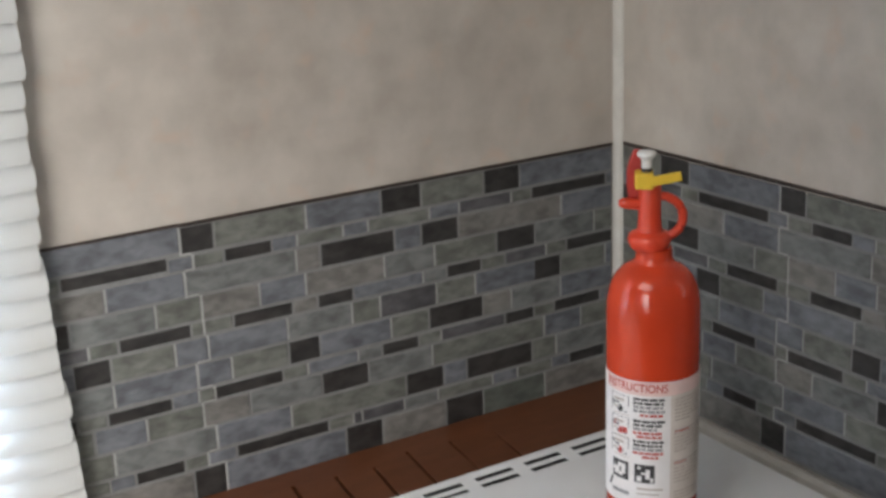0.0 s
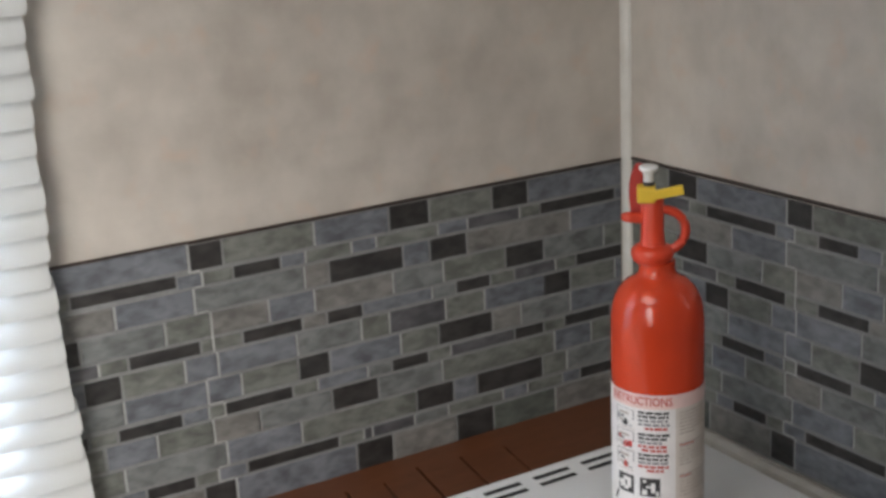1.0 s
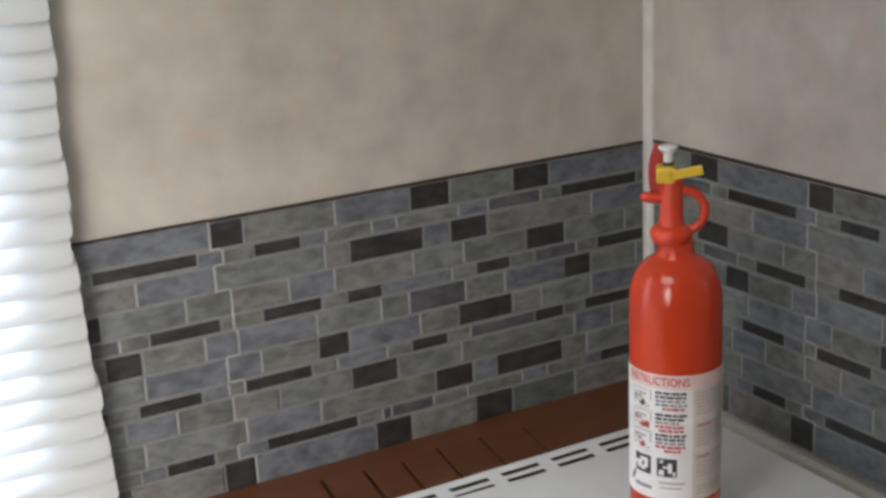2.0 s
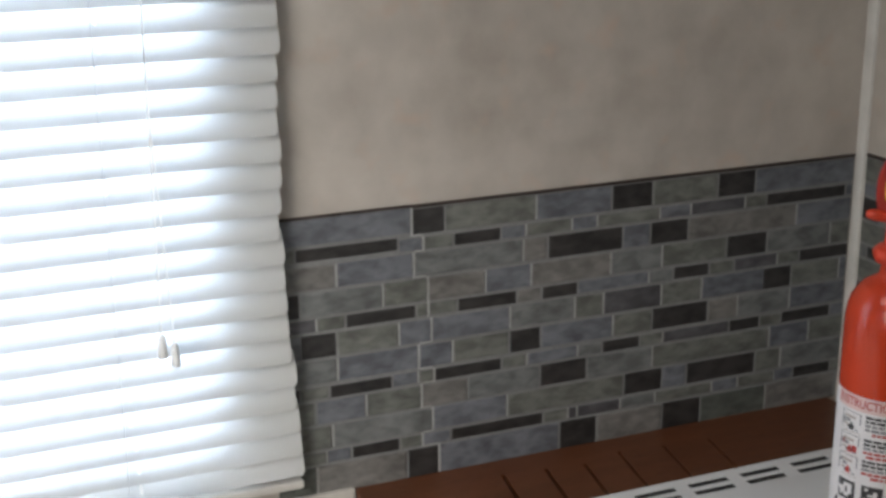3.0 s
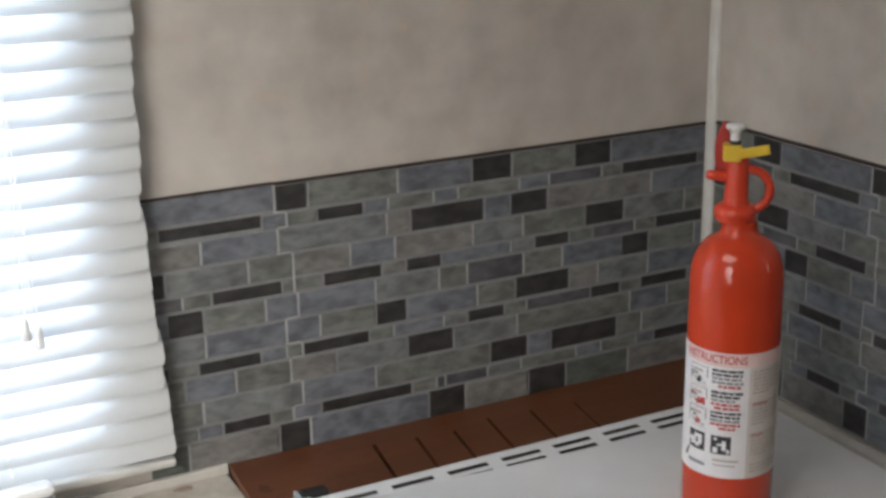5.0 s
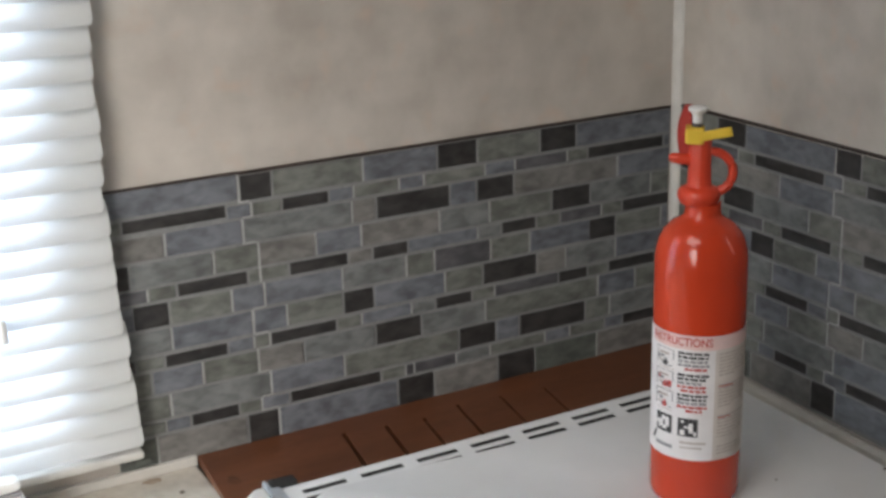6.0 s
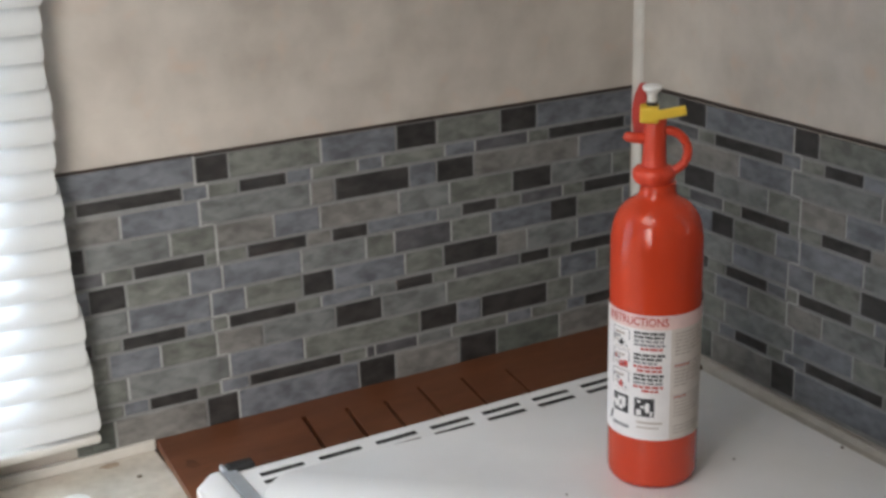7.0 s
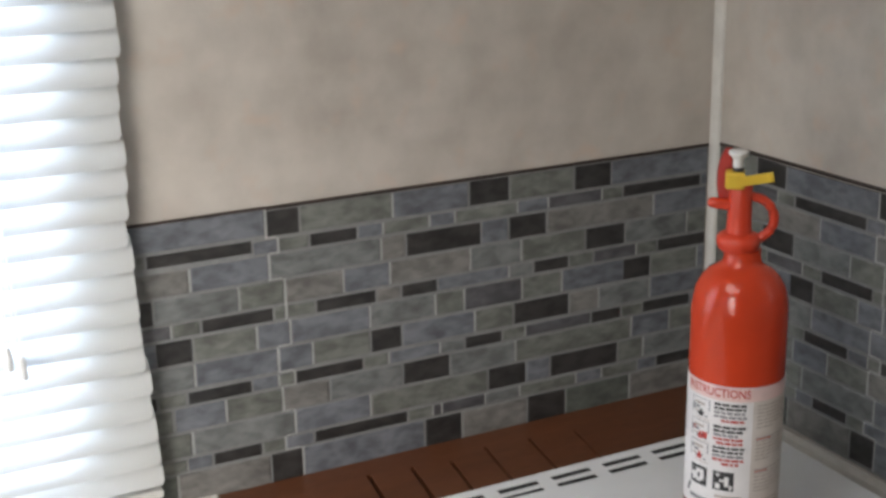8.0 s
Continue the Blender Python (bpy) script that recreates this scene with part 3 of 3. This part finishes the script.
# ---- small things on the worktop and range ----


def tray(m):
    """Two shallow white plastic trays, one in the other."""
    thing = new("plastic_tray")
    thing.matrix_world = m
    tagged(thing, "white plastic trays stacked on the worktop below the blind", "tray")
    for name, low, high, grow in (("lower_tray", 0.0, 0.051, 0.0), ("upper_tray", 0.0540, 0.0670, -0.003)):
        bm = box(-0.056 - grow, 0.0 + grow, 0.012 - grow, 0.040 + grow, low, high, 0.006)
        part(name, bm, WHITE_PLASTIC, thing, smooth=True)
    # grey filler stands in for the shade where the trays meet
    part("gap_shade", box(-0.052, -0.004, 0.015, 0.036, 0.0505, 0.0545), GREY_INK, thing, "dark filler painting the shade between the trays")
    return thing


tray(pose(-0.805, -0.090, 0.8600, 0, 0, 3))
cup = new("cup")
cup.matrix_world = pose(-0.8960, -0.0765, 0.8600)
tagged(cup, "small white cup holding something brown, under the blind", "cup")
part("cup_body", lathe([(0.0, 0.0), (0.022, 0.0), (0.024, 0.002), (0.0295, 0.0600), (0.0300, 0.0612), (0.0290, 0.0615), (0.0280, 0.0605), (0.0265, 0.0480), (0.0, 0.0480)], 40), WHITE_PLASTIC, cup, smooth=True)
part("contents", lathe([(0.0, 0.0485), (0.0262, 0.0485), (0.0276, 0.0560), (0.0, 0.0565)], 32), WOOD_BROWN, cup, "golden brown contents", smooth=True)


def sponge(m):
    thing = new("sponge")
    thing.matrix_world = m
    tagged(thing, "yellow-brown sponge with a dark scouring top", "sponge")
    part("sponge_body", box(-0.075, 0.0, -0.028, 0.028, 0.0, 0.050, 0.003), SPONGE, thing, smooth=True)
    part("scouring_pad", box(-0.074, -0.001, -0.027, 0.027, 0.0502, 0.0570, 0.002), SCOUR, thing, "dark brown scouring pad", smooth=True)
    return thing


sponge(pose(-0.884, -0.092, 0.8600, 0, 0, -4))


def crumb(x, y, z, size, seed):
    rng = random.Random(seed)
    bm = bmesh.new()
    bmesh.ops.create_icosphere(bm, subdivisions=2, radius=size)
    for v in bm.verts:
        v.co *= rng.uniform(0.7, 1.25)
        v.co.z *= 0.5
    low = min(v.co.z for v in bm.verts)
    tagged(part("crumb", bm, CRUMB, m=pose(x, y, z - low)), "tiny dark crumb lying loose", "crumb", group="crumbs")


for n, (x, y, z, size) in enumerate(((-0.653, -0.056, 0.860, 0.0026), (-0.079, -0.437, 0.900, 0.0019), (-0.181, -0.400, 0.900, 0.0013), (-0.352, -0.372, 0.900, 0.0012))):
    crumb(x, y, z, size, n)
knot = bmesh.new()
rng = random.Random(8)
ring = [knot.verts.new((0.008 * math.cos(a) * rng.uniform(0.6, 1.2), 0.011 * math.sin(a) * rng.uniform(0.6, 1.2), 0.0)) for a in (2 * math.pi * k / 18 for k in range(18))]
knot.faces.new(ring)
tagged(part("stain", knot, KNOT, m=pose(-0.604, -0.075, 0.8704)), "dark scorch mark on the wooden board", "stain")
stain = bmesh.new()
rng = random.Random(3)
ring = [stain.verts.new((0.011 * math.cos(a) * rng.uniform(0.7, 1.2), 0.006 * math.sin(a) * rng.uniform(0.7, 1.2), 0.0)) for a in (2 * math.pi * k / 20 for k in range(20))]
stain.faces.new(ring)
tagged(part("stain", stain, STAIN, m=pose(-0.671, -0.0155, 0.8604)), "brown stain on the worktop", "stain")

tagged(part("bottle_cap", lathe([(0.0, 0.0), (0.0165, 0.0), (0.0170, 0.0015), (0.0168, 0.0170), (0.0155, 0.0192), (0.0130, 0.0200), (0.0, 0.0202)], 32), WHITE_PLASTIC, m=pose(-0.7300, -0.1060, 0.8600), smooth=True), "small round white plastic cap on the worktop", "cap")

# ---- stone-look tiles on both walls ----
# rows: low, high, start along the wall, then tone and width in mm over one repeat of the pattern
REPEAT = 0.548
TILE_ROWS = (
    (1.1370, 1.1630, -0.549, "D36 G103 B89 D50 G82 D49 B139"),
    (1.1207, 1.1330, -0.672, "D108 B27 G33 D53 B29 G54 B30 G77 B39 V70 G28"),
    (1.0928, 1.1168, -0.630, "B82 N123 P28 D90 B34 D48 P142"),
    (1.0652, 1.0892, -0.669, "N87 G49 P64 B53 P95 N64 G83 D53"),
    (1.0487, 1.0615, -0.653, "G30 D76 G14 G32 D68 P29 D43 B88 N31 D46 G33 V58"),
    (1.0208, 1.0448, -0.671, "D38 G67 B36 B89 N77 G35 V72 G52 B84"),
    (0.9928, 1.0166, -0.633, "B88 B38 G65 D37 B88 G49 D72 P40 N71"),
    (0.9760, 0.9882, -0.673, "G30 D68 B29 G18 D77 G30 B61 N30 D47 G30 V87 D41"),
    (0.9485, 0.9725, -0.658, "B54 G61 P52 N85 D57 N83 G155"),
    (0.9205, 0.9448, -0.641, "N110 B86 G143 D49 B32 D92 G35"),
    (0.9045, 0.9165, -0.649, "B27 D53 G26 B32 D109 G31 V11 V54 N45 G75 B35 G51"),
    (0.8690, 0.9008, -0.660, "P99 D36 B143 D46 P84 D51 W89"),
)
tile_meshes = {}


def tile_mesh(width, height, tone):
    """A thin tile with eased edges, origin at its lower left corner."""
    key = (round(width * 1000), round(height * 2000), tone)
    if key not in tile_meshes:
        w, h, d, e = width, height, 0.0012, 0.0007
        back = [(0, 0, 0), (w, 0, 0), (w, 0, h), (0, 0, h)]
        front = [(e, -d, e), (w - e, -d, e), (w - e, -d, h - e), (e, -d, h - e)]
        rim = [(0, -d + 0.0004, 0), (w, -d + 0.0004, 0), (w, -d + 0.0004, h), (0, -d + 0.0004, h)]
        faces = [(8, 9, 10, 11)]
        for k in range(4):
            n = (k + 1) % 4
            faces += [(k, n, 4 + n, 4 + k), (4 + k, 4 + n, 8 + n, 8 + k)]
        data = bpy.data.meshes.new("tile")
        data.from_pydata(back + rim + front, [], faces)
        data.materials.append(TILES[tone])
        tile_meshes[key] = data
    return tile_meshes[key]


def backsplash(label, m, start, end, shift, foot, seed, slope, lean):
    """A sheet with tiles from start to end along a wall; shift: where the pattern's origin lies on it; slope, lean: how askew it was stuck on."""
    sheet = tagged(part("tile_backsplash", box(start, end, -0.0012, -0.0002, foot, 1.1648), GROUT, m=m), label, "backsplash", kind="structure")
    rng = random.Random(seed)
    gap = 0.0030
    upright = bmesh.new()
    for low, high, first, row in TILE_ROWS:
        if high < foot + 0.004:
            continue
        repeats = [(word[0], int(word[1:]) / 1000) for word in row.split()]
        origin = first + shift + lean * (1.03 - low)
        x, before = origin, ""
        while x > start:
            x -= REPEAT
        while x < end:
            for tone, width in repeats:
                a, b = max(x + gap / 2, start + 0.0005), min(x + width - gap / 2, end - 0.0005)
                x += width
                if b - a < 0.004:
                    continue
                base = max(low, foot)
                dark_side, before = tone == "D" or before == "D", tone
                if a > start + 0.004 and not dark_side and rng.random() < 0.9:
                    lift = slope * a
                    add_box(upright, a - gap / 2 - 0.0011, a - gap / 2 + 0.0011, -0.0016, -0.0011, base + lift, high + lift)
                raised = 0.0024 if shift == 0.0 and b < -0.545 and low > 1.11 else 0.0
                tile = new("tile", tile_mesh(b - a, high - base, tone))
                tile.parent = sheet
                tile.matrix_basis = pose(a, -0.0012 - rng.uniform(0, 0.0003), base + slope * a + raised + rng.uniform(-0.0003, 0.0003), 0, rng.uniform(-0.15, 0.15) - math.degrees(slope), 0)
            x = origin + REPEAT * round((x - origin) / REPEAT)
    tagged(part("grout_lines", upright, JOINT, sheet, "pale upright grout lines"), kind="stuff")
    return sheet


left_sheet = backsplash("grey stone-look mosaic tiles below the beige wall", Matrix(), -0.699, -0.0075, 0.0, 0.8690, 1, 0.0, 0.012)
EAST = pose(0, 0, 0.0028, 0, 0, -90.33)
part("sheet_corner", box(-0.684, -0.668, -0.0080, -0.0072, 0.8770, 0.8825), TILES["W"], left_sheet, "dark torn corner of the sheet")
right_sheet = backsplash("grey stone-look mosaic tiles on the wall beside the range", EAST, 0.0165, 0.70, 0.8187, 0.8690, 2, 0.0148, -0.0135)
part("dark_edging", box(-0.5500, -0.0075, -0.0030, -0.0002, 1.1649, 1.1678), EDGE, left_sheet, "dark brown edging strip")
part("dark_edging", box(-0.716, -0.5502, -0.0022, -0.0002, 1.1658, 1.1684), EDGE, left_sheet, "thin dark edging strip")
edging = part("dark_edging", box(0.0, 0.684, -0.0032, -0.0002, 0.0, 0.0032), EDGE, right_sheet, "dark brown edging strip", m=pose(0.0165, 0, 1.1651, 0, -math.degrees(0.0148), 0))
# pale grout where two sheets meet, in steps from row to row
for sheet, shift, slope, lean in ((left_sheet, 0.0, 0.0, 0.012), (right_sheet, 0.8187, 0.0148, -0.0135)):
    seam, last = bmesh.new(), None
    for (low, high, first, row), at in zip(TILE_ROWS, (-0.549, -0.537, -0.548, -0.533, -0.533, -0.5305, -0.545, -0.5285, -0.543, -0.531, -0.543, -0.5245)):
        u = at + shift + lean * (1.03 - low)
        z0, z1 = low - 0.002 + slope * u, high + 0.0015 + slope * u
        add_box(seam, u - 0.0013, u + 0.0013, -0.0017, -0.0012, z0, z1)
        if last is not None and abs(last - u) > 0.003:
            add_box(seam, min(u, last) + 0.0014, max(u, last) - 0.0014, -0.0017, -0.0012, z1 + 0.0002, z1 + 0.0022)
        last = u
    part("seam", seam, SEAM, sheet, "pale grout line between sheets")
